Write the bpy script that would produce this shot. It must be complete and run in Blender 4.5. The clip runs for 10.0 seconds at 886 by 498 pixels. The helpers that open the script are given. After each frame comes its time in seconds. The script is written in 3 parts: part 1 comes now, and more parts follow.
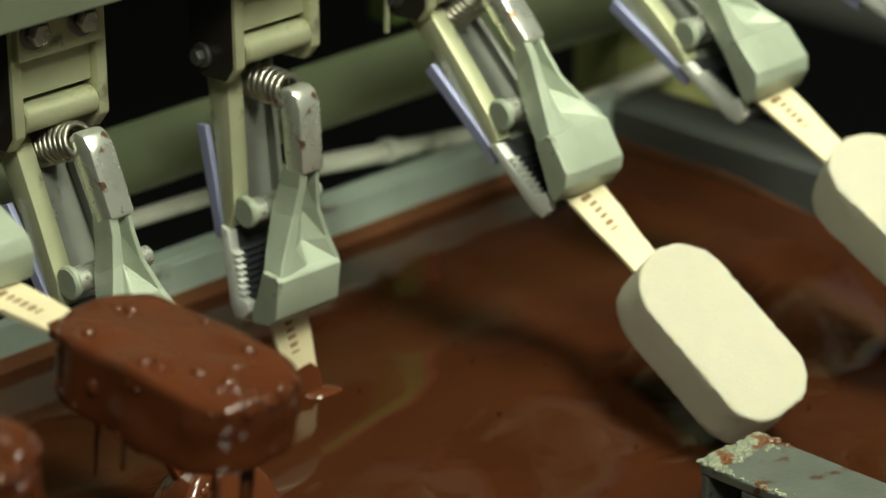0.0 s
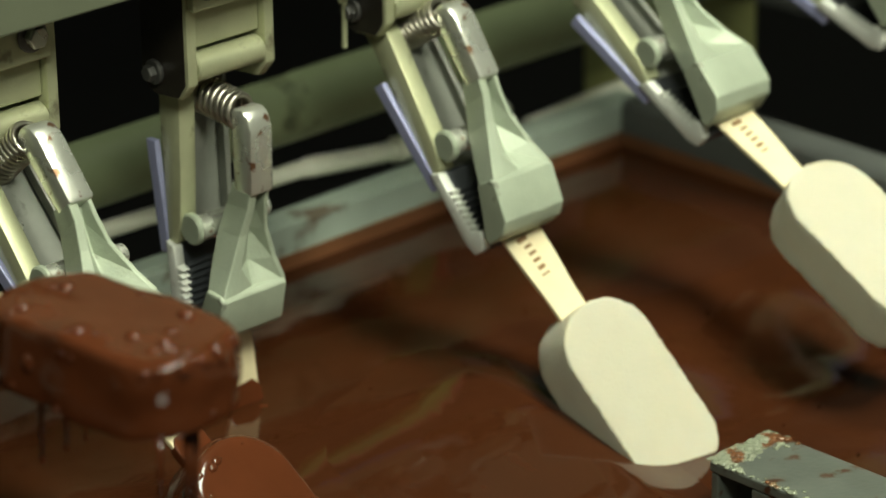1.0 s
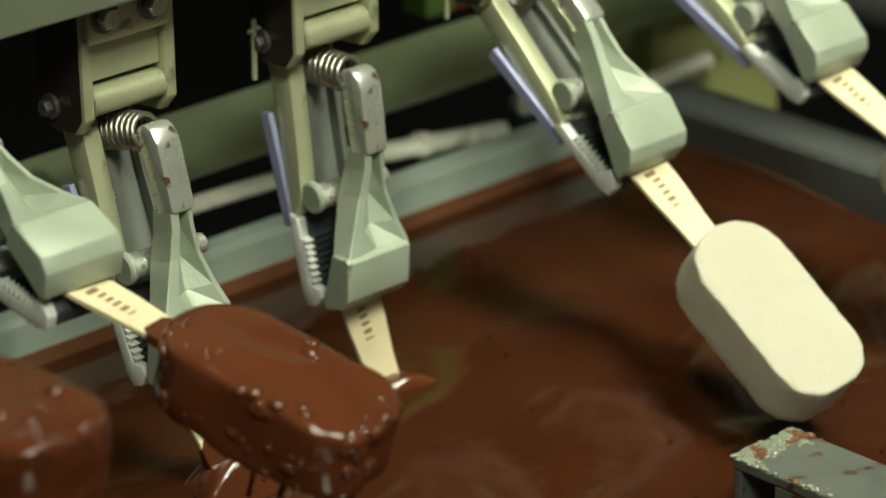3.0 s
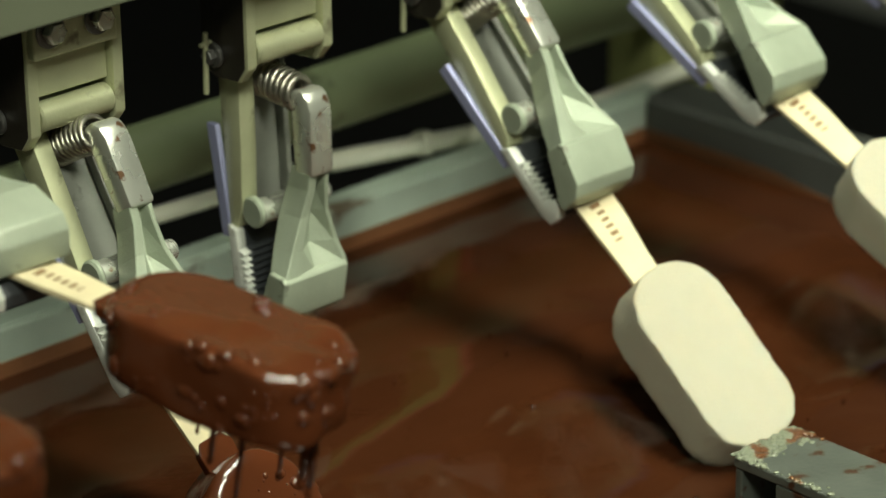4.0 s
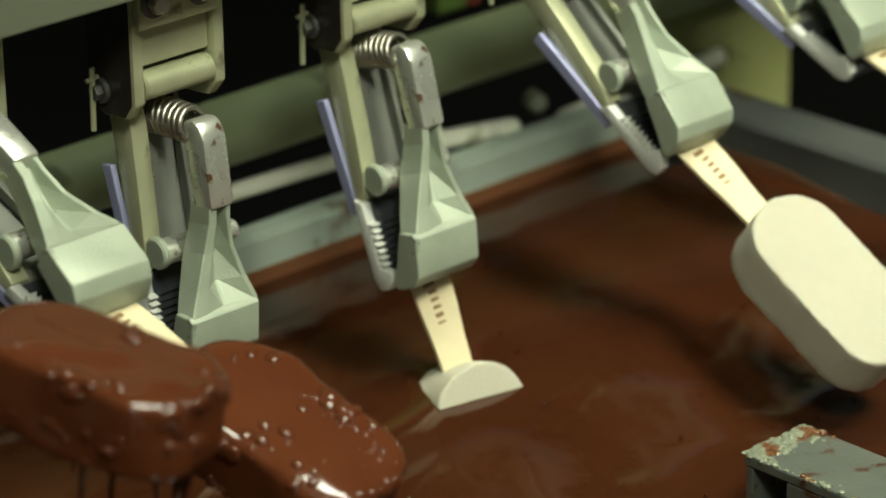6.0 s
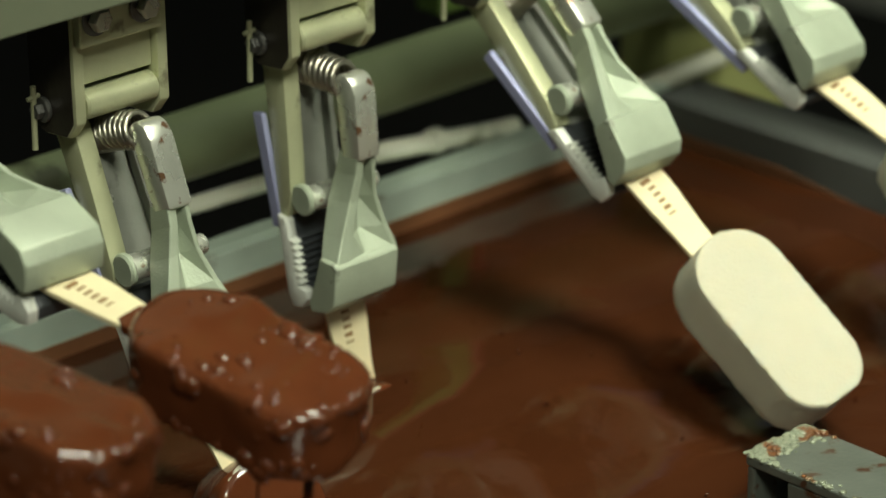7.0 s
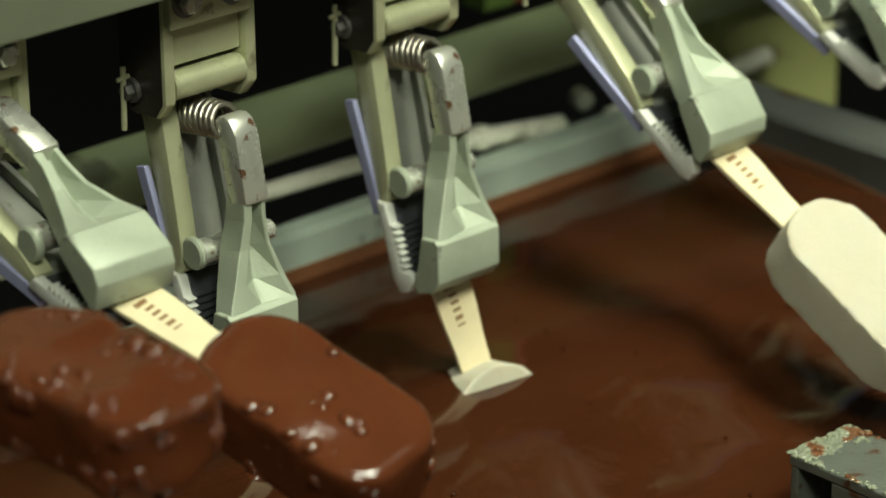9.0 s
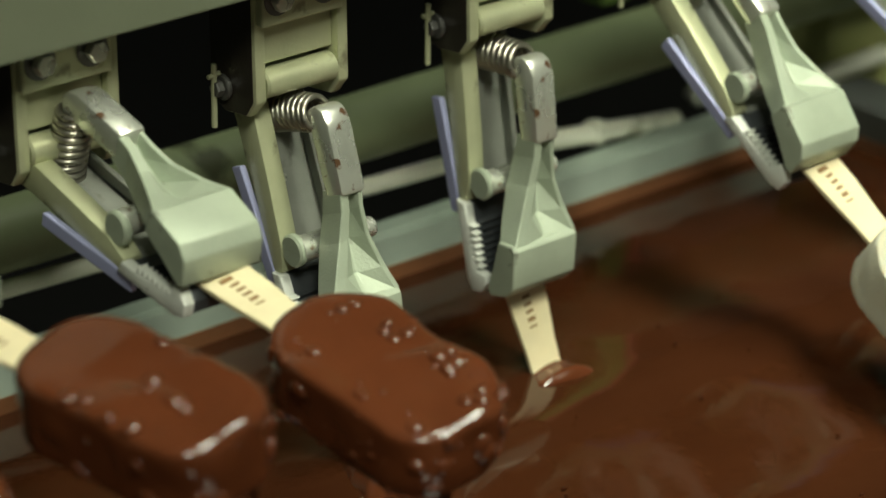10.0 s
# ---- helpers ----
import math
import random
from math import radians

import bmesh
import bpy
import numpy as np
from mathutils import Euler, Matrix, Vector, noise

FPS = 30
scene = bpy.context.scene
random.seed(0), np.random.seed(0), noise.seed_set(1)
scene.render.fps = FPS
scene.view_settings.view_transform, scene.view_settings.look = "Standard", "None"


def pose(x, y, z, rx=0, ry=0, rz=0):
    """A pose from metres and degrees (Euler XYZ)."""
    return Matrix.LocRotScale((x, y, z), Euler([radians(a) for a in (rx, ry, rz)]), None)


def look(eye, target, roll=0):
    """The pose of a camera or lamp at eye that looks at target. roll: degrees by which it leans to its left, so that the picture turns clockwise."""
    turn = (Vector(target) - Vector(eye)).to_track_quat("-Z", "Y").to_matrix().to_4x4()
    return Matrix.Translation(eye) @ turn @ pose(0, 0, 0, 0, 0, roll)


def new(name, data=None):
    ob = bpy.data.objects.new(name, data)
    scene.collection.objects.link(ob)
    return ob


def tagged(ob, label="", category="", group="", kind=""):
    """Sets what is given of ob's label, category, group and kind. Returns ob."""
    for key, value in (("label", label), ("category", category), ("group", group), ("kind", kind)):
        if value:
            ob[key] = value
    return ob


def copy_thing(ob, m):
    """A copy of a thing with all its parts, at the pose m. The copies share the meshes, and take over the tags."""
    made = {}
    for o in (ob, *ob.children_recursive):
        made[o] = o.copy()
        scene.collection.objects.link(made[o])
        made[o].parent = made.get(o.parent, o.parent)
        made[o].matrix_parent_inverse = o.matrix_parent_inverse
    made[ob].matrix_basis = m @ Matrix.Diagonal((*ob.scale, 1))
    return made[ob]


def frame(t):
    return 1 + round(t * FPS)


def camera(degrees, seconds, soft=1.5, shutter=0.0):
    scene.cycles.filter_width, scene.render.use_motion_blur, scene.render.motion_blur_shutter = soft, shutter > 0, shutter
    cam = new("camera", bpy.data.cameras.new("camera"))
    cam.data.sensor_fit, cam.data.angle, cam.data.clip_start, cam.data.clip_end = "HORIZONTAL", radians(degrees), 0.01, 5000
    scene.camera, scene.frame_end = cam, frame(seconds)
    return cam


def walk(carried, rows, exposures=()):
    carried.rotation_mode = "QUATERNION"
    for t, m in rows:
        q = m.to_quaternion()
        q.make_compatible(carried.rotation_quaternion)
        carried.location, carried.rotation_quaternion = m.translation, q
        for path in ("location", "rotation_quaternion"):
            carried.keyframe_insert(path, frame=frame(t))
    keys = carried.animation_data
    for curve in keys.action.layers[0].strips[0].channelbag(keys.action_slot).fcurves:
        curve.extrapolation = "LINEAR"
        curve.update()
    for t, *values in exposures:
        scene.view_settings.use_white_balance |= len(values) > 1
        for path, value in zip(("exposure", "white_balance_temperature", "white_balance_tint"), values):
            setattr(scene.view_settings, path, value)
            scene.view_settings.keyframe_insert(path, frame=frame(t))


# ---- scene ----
from mathutils.bvhtree import BVHTree

# ---- camera and its path ----
H = 1.2                 # height of the hinge line of the grippers
P = 0.105               # pitch of the gripper chain
U = P / 95              # drawing unit of the machine, about a millimetre

# seconds, eye, heading and tilt in degrees, lean
PATH = [
    (0, -0.8032, -0.9374, 1.6190, 45.873, -22.442, -0.681),
    (0.5, -0.8028, -0.9377, 1.6193, 46.028, -22.469, -0.776),
    (1, -0.8028, -0.9378, 1.6195, 46.093, -22.489, -0.809),
    (1.5, -0.8027, -0.9378, 1.6196, 46.265, -22.514, -0.800),
    (2, -0.8027, -0.9379, 1.6198, 46.417, -22.544, -0.795),
    (2.5, -0.8029, -0.9376, 1.6199, 46.521, -22.572, -0.803),
    (4, -0.8036, -0.9370, 1.6200, 46.502, -22.598, -0.797),
    (4.5, -0.8041, -0.9365, 1.6199, 46.541, -22.614, -0.764),
    (5, -0.8041, -0.9365, 1.6200, 46.578, -22.633, -0.751),
    (5.5, -0.8040, -0.9365, 1.6202, 46.672, -22.653, -0.780),
    (7, -0.8045, -0.9361, 1.6203, 46.674, -22.649, -0.780),
    (7.5, -0.8044, -0.9362, 1.6202, 46.731, -22.636, -0.711),
    (8, -0.8034, -0.9372, 1.6199, 46.792, -22.631, -0.675),
    (8.5, -0.8036, -0.9369, 1.6197, 47.171, -22.650, -0.689),
    (9, -0.8051, -0.9355, 1.6198, 47.480, -22.678, -0.614),
    (9.5, -0.8064, -0.9342, 1.6200, 48.438, -22.713, -0.491),
    (10, -0.8079, -0.9328, 1.6202, 49.452, -22.801, -0.466),
]


cam = camera(15.34, 10.0, soft=1.5)
cam.data.dof.use_dof = True
cam.data.dof.focus_distance = 1.215
cam.data.dof.aperture_fstop = 8.5


def camera_pose(x, y, z, heading, tilt, lean):
    a, p = radians(heading), radians(tilt)
    way = Vector((math.cos(a) * math.cos(p), math.sin(a) * math.cos(p), math.sin(p)))
    return look(Vector((x, y, z)), Vector((x, y, z)) + way, lean)


walk(cam, [(t, camera_pose(*row)) for t, *row in PATH], exposures=[(0, 0.0), (10, 0.0)])

# chain advance in pitches over time, and the tilt that the cam track gives a gripper along the chain
ADV = [(0.0, 0.017), (0.5, 0.163), (1.0, 0.295), (1.5, 0.457), (2.0, 0.603), (2.5, 0.754), (4.0, 1.117), (4.5, 1.261), (5.0, 1.404), (5.5, 1.561), (7.0, 1.966), (7.5, 2.104), (8.0, 2.231), (8.5, 2.429), (8.7, 2.52), (9.0, 2.775), (9.3, 3.12), (9.5, 3.369), (10.0, 3.897)]
TILT = [(-3.5, 84.0), (-3.0, 83.0), (-2.5, 85.8), (-2.25, 85.0), (-2.0, 79.2), (-1.75, 70.3), (-1.5, 56.2), (-1.0, 26.0), (-0.5, 3.1), (0.0, 5.7), (0.5, 27.8), (1.0, 47.2), (1.5, 53.4), (2.0, 57.6), (2.5, 64.7), (3.0, 67.0), (4.0, 66.0), (5.0, 60.0)]
STICK_LEAN = (-1.0, -8.0, -3.0)   # the jaws hold a stick leaning a little forward and sideways, and turned
# bars that hang otherwise
LEANS = {-2: (-3.2, -7.3, 1.6), -1: (0.3, -13.0, 4.0), 0: (-1.0, -8.7, -3.1), 1: (-0.6, -9.4, -7.8), 2: (-2.1, -3.6, -8.1), 3: (0.3, -8.0, -7.9), 4: (-3.3, -8.1, -3.8)}
# two carriages sit loose on the chain and lag as they leave the tank, in pitches
LAG = [(-6.0, 0.18), (-2.6, 0.18), (-2.3, 0.175), (-2.0, 0.14), (-1.75, 0.12), (-1.46, 0.04), (-1.2, 0.0), (0.0, 0.0), (9.0, 0.0)]
LOOSE = -1
SLACK = [(-6.0, 0.12), (-2.8, 0.12), (-2.4, 0.105), (-2.24, 0.12), (-2.1, 0.105), (-1.85, 0.065), (-1.6, 0.015), (0.0, 0.015), (9.0, 0.0)]


def curve_at(knots, v):
    """Smooth value of a row of knots (Hermite with finite differences)."""
    if v <= knots[0][0]:
        return knots[0][1]
    if v >= knots[-1][0]:
        return knots[-1][1]
    i = max(k for k in range(len(knots) - 1) if knots[k][0] <= v)

    def slope(k):
        a, b = knots[max(k - 1, 0)], knots[min(k + 1, len(knots) - 1)]
        return (b[1] - a[1]) / (b[0] - a[0])

    (t0, a), (t1, b) = knots[i], knots[i + 1]
    h = t1 - t0
    w = (v - t0) / h
    return ((2 * w ** 3 - 3 * w ** 2 + 1) * a + (w ** 3 - 2 * w ** 2 + w) * h * slope(i)
            + (3 * w ** 2 - 2 * w ** 3) * b + (w ** 3 - w ** 2) * h * slope(i + 1))


# ---- light ----
world = bpy.data.worlds.new("world")
scene.world = world
world.use_nodes = True
world.node_tree.nodes["Background"].inputs[0].default_value = (0.85, 0.9, 0.8, 1)
world.node_tree.nodes["Background"].inputs[1].default_value = 0.03


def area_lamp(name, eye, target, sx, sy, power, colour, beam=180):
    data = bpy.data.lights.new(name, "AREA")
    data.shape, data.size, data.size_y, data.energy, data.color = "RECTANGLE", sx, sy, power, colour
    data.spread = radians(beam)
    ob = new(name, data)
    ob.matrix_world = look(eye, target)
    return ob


LAMP = (0.97, 1.0, 0.80)
area_lamp("ceiling_lamp", (0.20, -0.42, 2.55), (0.14, -0.15, 1.1), 0.30, 0.36, 14, LAMP)
# added fill from the front left for the bars' shaded sides
area_lamp("fill_lamp", (-0.85, -1.30, 2.55), (0.15, -0.1, 1.1), 0.40, 0.40, 23, LAMP)
# added narrow beam that brightens the middle of the bath
area_lamp("fill_lamp", (0.12, -1.05, 2.5), (0.26, -0.18, 1.05), 0.34, 0.34, 2.4, LAMP, 50)

# ---- materials ----


def material(name, colour, rough, metal=0.0, vary=0.2, scale=60.0, bump=0.1, bump_scale=400.0, stain=None, stain_amount=0.5,
             stain_scale=25.0, coat=0.0, rough_vary=0.1, bump_dist=0.0005, sss=0.0):
    m = bpy.data.materials.new(name)
    m.use_nodes = True
    nt = m.node_tree
    b = nt.nodes["Principled BSDF"]
    co = nt.nodes.new("ShaderNodeTexCoord")
    n1 = nt.nodes.new("ShaderNodeTexNoise")
    n1.inputs["Scale"].default_value, n1.inputs["Detail"].default_value = scale, 6
    nt.links.new(co.outputs["Object"], n1.inputs["Vector"])
    ramp = nt.nodes.new("ShaderNodeMix")
    ramp.data_type = "RGBA"
    dark = tuple(c * (1 - vary) for c in colour)
    light = tuple(min(1, c * (1 + vary)) for c in colour)
    ramp.inputs[6].default_value, ramp.inputs[7].default_value = (*dark, 1), (*light, 1)
    nt.links.new(n1.outputs["Fac"], ramp.inputs[0])
    last = ramp.outputs[2]
    if stain:
        n2 = nt.nodes.new("ShaderNodeTexNoise")
        n2.inputs["Scale"].default_value, n2.inputs["Detail"].default_value = stain_scale, 8
        nt.links.new(co.outputs["Object"], n2.inputs["Vector"])
        cut = nt.nodes.new("ShaderNodeMapRange")
        cut.inputs["From Min"].default_value = 0.72 - 0.3 * stain_amount
        cut.inputs["From Max"].default_value = 0.78 - 0.3 * stain_amount
        nt.links.new(n2.outputs["Fac"], cut.inputs["Value"])
        mix = nt.nodes.new("ShaderNodeMix")
        mix.data_type = "RGBA"
        nt.links.new(cut.outputs["Result"], mix.inputs[0])
        nt.links.new(last, mix.inputs[6])
        mix.inputs[7].default_value = (*stain, 1)
        last = mix.outputs[2]
    nt.links.new(last, b.inputs["Base Color"])
    b.inputs["Metallic"].default_value = metal
    rr = nt.nodes.new("ShaderNodeMapRange")
    rr.inputs["To Min"].default_value, rr.inputs["To Max"].default_value = max(0.02, rough - rough_vary), min(1, rough + rough_vary)
    nt.links.new(n1.outputs["Fac"], rr.inputs["Value"])
    nt.links.new(rr.outputs["Result"], b.inputs["Roughness"])
    b.inputs["Coat Weight"].default_value = coat
    if sss:
        b.inputs["Subsurface Weight"].default_value = sss
        b.inputs["Subsurface Radius"].default_value = (0.012, 0.010, 0.008)
    n3 = nt.nodes.new("ShaderNodeTexNoise")
    n3.inputs["Scale"].default_value, n3.inputs["Detail"].default_value = bump_scale, 4
    nt.links.new(co.outputs["Object"], n3.inputs["Vector"])
    bp = nt.nodes.new("ShaderNodeBump")
    bp.inputs["Strength"].default_value, bp.inputs["Distance"].default_value = bump, bump_dist
    nt.links.new(n3.outputs["Fac"], bp.inputs["Height"])
    nt.links.new(bp.outputs["Normal"], b.inputs["Normal"])
    return m


STEEL = material("cast_steel", (0.355, 0.405, 0.31), 0.48, 0.25, 0.22, 70, 0.35, 900, (0.22, 0.24, 0.19), 0.32, 70)
PLATE = material("plated_steel", (0.50, 0.52, 0.33), 0.42, 0.45, 0.22, 60, 0.2, 700, (0.27, 0.26, 0.17), 0.35, 60)
CHROME = material("worn_chrome", (0.68, 0.70, 0.62), 0.28, 0.75, 0.15, 80, 0.25, 350, (0.24, 0.13, 0.07), 0.3, 150)
SPRING = material("spring_steel", (0.42, 0.40, 0.34), 0.3, 0.9, 0.15, 100, 0.1, 500)
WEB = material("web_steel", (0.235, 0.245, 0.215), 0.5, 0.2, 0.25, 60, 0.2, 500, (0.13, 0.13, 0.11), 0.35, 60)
DARKMETAL = material("dark_steel", (0.16, 0.16, 0.15), 0.45, 0.7, 0.25, 60, 0.2, 500)
BLUESTEEL = material("bluish_steel", (0.36, 0.38, 0.60), 0.5, 0.3, 0.1, 60, 0.1, 500)
PAINT = material("green_grey_paint", (0.12, 0.135, 0.09), 0.45, 0.0, 0.1, 30, 0.15, 300)
WEIRMAT = material("stained_steel", (0.12, 0.135, 0.115), 0.4, 0.3, 0.35, 60, 0.35, 400, (0.075, 0.034, 0.016), 0.5, 90)
RODMAT = material("bright_rod_steel", (0.86, 0.89, 0.74), 0.3, 0.1, 0.15, 50, 0.1, 300, (0.45, 0.47, 0.33), 0.4, 40)
POSTMAT = material("olive_paint", (0.34, 0.36, 0.14), 0.5, 0.0, 0.2, 20, 0.2, 200, (0.16, 0.15, 0.07), 0.3, 30)
# darker tank steel for the end: its weak light is put into the colour
ENDMAT = material("shaded_tank_steel", (0.085, 0.092, 0.085), 0.6, 0.2, 0.25, 25, 0.2, 250, (0.05, 0.03, 0.02), 0.35, 30)
CRUST = material("wet_crust", (0.19, 0.21, 0.15), 0.16, 0.0, 0.3, 80, 0.3, 500, (0.12, 0.05, 0.02), 0.6, 90)
PIPEMAT = material("dull_pipe_metal", (0.27, 0.325, 0.18), 0.5, 0.0, 0.35, 18, 0.2, 200, (0.10, 0.115, 0.06), 0.35, 20)
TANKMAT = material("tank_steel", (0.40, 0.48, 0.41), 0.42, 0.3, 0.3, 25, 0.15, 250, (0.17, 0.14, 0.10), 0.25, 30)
STAIN = material("dried_chocolate", (0.14, 0.057, 0.022), 0.5, 0.0, 0.4, 50, 0.5, 300)
STICK = material("birch_wood", (0.66, 0.58, 0.37), 0.6, 0.0, 0.12, 90, 0.2, 700)
INK = material("brown_ink", (0.20, 0.11, 0.04), 0.6, 0.0, 0.2, 300, 0.05, 500)
ICE = material("vanilla_ice_cream", (0.455, 0.44, 0.34), 0.7, 0.0, 0.05, 120, 0.4, 650, sss=1.0, bump_dist=0.0008)
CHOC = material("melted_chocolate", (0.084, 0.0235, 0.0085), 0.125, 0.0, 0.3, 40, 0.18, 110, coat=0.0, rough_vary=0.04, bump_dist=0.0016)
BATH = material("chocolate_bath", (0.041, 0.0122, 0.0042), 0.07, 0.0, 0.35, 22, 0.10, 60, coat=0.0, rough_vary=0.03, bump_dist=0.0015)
for melted, gloss in ((CHOC, 0.5), (BATH, 0.5)):
    melted.node_tree.nodes["Principled BSDF"].inputs["Specular IOR Level"].default_value = gloss
DUCT = material("green_duct_paint", (0.16, 0.26, 0.06), 0.5, 0.0, 0.2, 20, 0.1, 200)
HOSE = material("red_rubber", (0.28, 0.05, 0.03), 0.6, 0.0, 0.2, 30, 0.1, 200)
# near black, for the shade in the gap between the jaws
GAPSHADE = material("gap_shade_steel", (0.045, 0.05, 0.055), 0.45, 0.2, 0.3, 80, 0.2, 500)
JAWMAT = material("bright_jaw_steel", (0.66, 0.68, 0.63), 0.35, 0.2, 0.2, 70, 0.2, 600, (0.35, 0.34, 0.28), 0.3, 120)
SIDEDARK = material("black_brown_film", (0.022, 0.018, 0.014), 0.35, 0.0, 0.4, 60, 0.3, 300)
# north wall and floor: the darkness of the unlit hall put into the colour
ROOM = material("unlit_room_tone", (0.007, 0.007, 0.007), 0.85, 0.0, 0.2, 3, 0.1, 60)
# unseen walls and ceiling, made pale so that they bounce fill light
HALL = material("bounce_wall_tone", (0.50, 0.52, 0.47), 0.8, 0.0, 0.2, 3, 0.1, 60)

# ---- mesh helpers ----


def part(name, bm, mat, parent=None, label="", smooth=False):
    me = bpy.data.meshes.new(name)
    bm.normal_update()
    bm.to_mesh(me)
    bm.free()
    me.materials.append(mat)
    if smooth:
        me.shade_smooth()
        me.set_sharp_from_angle(angle=radians(smooth if smooth > 1 else 40))
    ob = new(name, me)
    if parent:
        ob.parent = parent
    if label:
        ob["label"] = label
    return ob


def box(bm, x0, x1, y0, y1, z0, z1, bevel=0.8, seg=2):
    """A bevelled block in drawing units."""
    vs = [bm.verts.new((x * U, y * U, z * U)) for z in (z0, z1) for y in (y0, y1) for x in (x0, x1)]
    fs = [bm.faces.new([vs[i] for i in q]) for q in ((0, 2, 3, 1), (4, 5, 7, 6), (0, 1, 5, 4), (2, 6, 7, 3), (0, 4, 6, 2), (1, 3, 7, 5))]
    if bevel:
        es = list({e for f in fs for e in f.edges})
        bmesh.ops.bevel(bm, geom=es, offset=bevel * U, segments=seg, profile=0.5, affect="EDGES")
    return bm


def rod(bm, a, b, r, n=20, bevel=0.0, r2=None):
    """A round bar from a to b in drawing units."""
    a, b = Vector(a) * U, Vector(b) * U
    r2 = r if r2 is None else r2
    turn = (b - a).to_track_quat("Z", "Y").to_matrix()
    length = (b - a).length
    if bevel:
        prof = [((r - bevel) * U, 0), (r * U, bevel * U), (r2 * U, length - bevel * U), ((r2 - bevel) * U, length)]
    else:
        prof = [(r * U, 0), (r2 * U, length)]
    rings = []
    for q, h in prof:
        rings.append([bm.verts.new(a + turn @ Vector((q * math.cos(k * math.tau / n), q * math.sin(k * math.tau / n), h))) for k in range(n)])
    for p, q in zip(rings, rings[1:]):
        for k in range(n):
            bm.faces.new((p[k], p[(k + 1) % n], q[(k + 1) % n], q[k]))
    bm.faces.new(rings[0][::-1])
    bm.faces.new(rings[-1])
    return bm


def loft(bm, sections, bevel=0.6):
    """A solid through quads (x0, x1, y0, y1, z) in drawing units, from the top down."""
    rings = []
    for x0, x1, y0, y1, z in sections:
        rings.append([bm.verts.new((x * U, y * U, z * U)) for x, y in ((x0, y0), (x1, y0), (x1, y1), (x0, y1))])
    fs = []
    for p, q in zip(rings, rings[1:]):
        for k in range(4):
            fs.append(bm.faces.new((p[k], q[k], q[(k + 1) % 4], p[(k + 1) % 4])))
    fs.append(bm.faces.new(rings[0]))
    fs.append(bm.faces.new(rings[-1][::-1]))
    if bevel:
        es = [e for e in {e for f in fs for e in f.edges}]
        bmesh.ops.bevel(bm, geom=es, offset=bevel * U, segments=2, profile=0.5, affect="EDGES")
    return bm


def prism(bm, outline, x0, x1, bevel=0.6):
    """An outline in y and z, drawn along x, in drawing units."""
    a = [bm.verts.new((x0 * U, y * U, z * U)) for y, z in outline]
    b = [bm.verts.new((x1 * U, y * U, z * U)) for y, z in outline]
    n = len(outline)
    fs = [bm.faces.new(a), bm.faces.new(b[::-1])]
    for k in range(n):
        fs.append(bm.faces.new((a[k], b[k], b[(k + 1) % n], a[(k + 1) % n])))
    bmesh.ops.recalc_face_normals(bm, faces=fs)
    if bevel:
        bmesh.ops.bevel(bm, geom=list({e for f in fs for e in f.edges}), offset=bevel * U, segments=2, profile=0.5, affect="EDGES")
    return bm


def coil(bm, y0, y1, z, x, r, wire, turns, n=14):
    """A spring along y."""
    steps = turns * n
    rings = []
    for i in range(steps + 1):
        a = i / n * math.tau
        y = y0 + (y1 - y0) * i / steps
        zc = z - 3.0 * (i / steps) ** 2
        c = Vector((x + r * math.cos(a), y, zc + r * math.sin(a))) * U
        out = Vector((math.cos(a), 0, math.sin(a)))
        rings.append([bm.verts.new(c + (out * math.cos(k * math.tau / 6) + Vector((0, 1, 0)) * math.sin(k * math.tau / 6)) * wire * U) for k in range(6)])
    for p, q in zip(rings, rings[1:]):
        for k in range(6):
            bm.faces.new((p[k], p[(k + 1) % 6], q[(k + 1) % 6], q[k]))
    return bm


B = bmesh.new
BACK, SIDE = 71, 268    # inner faces of the tank's back and end walls


def level(y):
    """Surface of the chocolate below the hinge line: it runs down from the back to the weir."""
    w = min(1.0, max(0.0, (-y - 50) / 94))
    return -131.7 - 17.2 * w * w * (3 - 2 * w)


def setting(ob, label, category="structure"):
    ob.matrix_basis = pose(0, 0, H)
    return tagged(ob, label, category, kind="structure")


# ---- room ----
def room():
    s = 1 / U
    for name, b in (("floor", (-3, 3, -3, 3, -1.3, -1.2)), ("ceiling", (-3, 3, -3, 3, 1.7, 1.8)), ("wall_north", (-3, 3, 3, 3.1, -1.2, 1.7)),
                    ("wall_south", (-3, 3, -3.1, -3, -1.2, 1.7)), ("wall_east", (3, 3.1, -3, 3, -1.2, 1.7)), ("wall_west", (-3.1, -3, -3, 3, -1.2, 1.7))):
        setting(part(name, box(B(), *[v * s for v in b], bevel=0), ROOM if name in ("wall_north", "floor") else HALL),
                "surface of the factory room, near black for the unlit space behind" if name in ("wall_north", "floor") else "unseen surface of the factory room, pale to bounce fill light", "room")


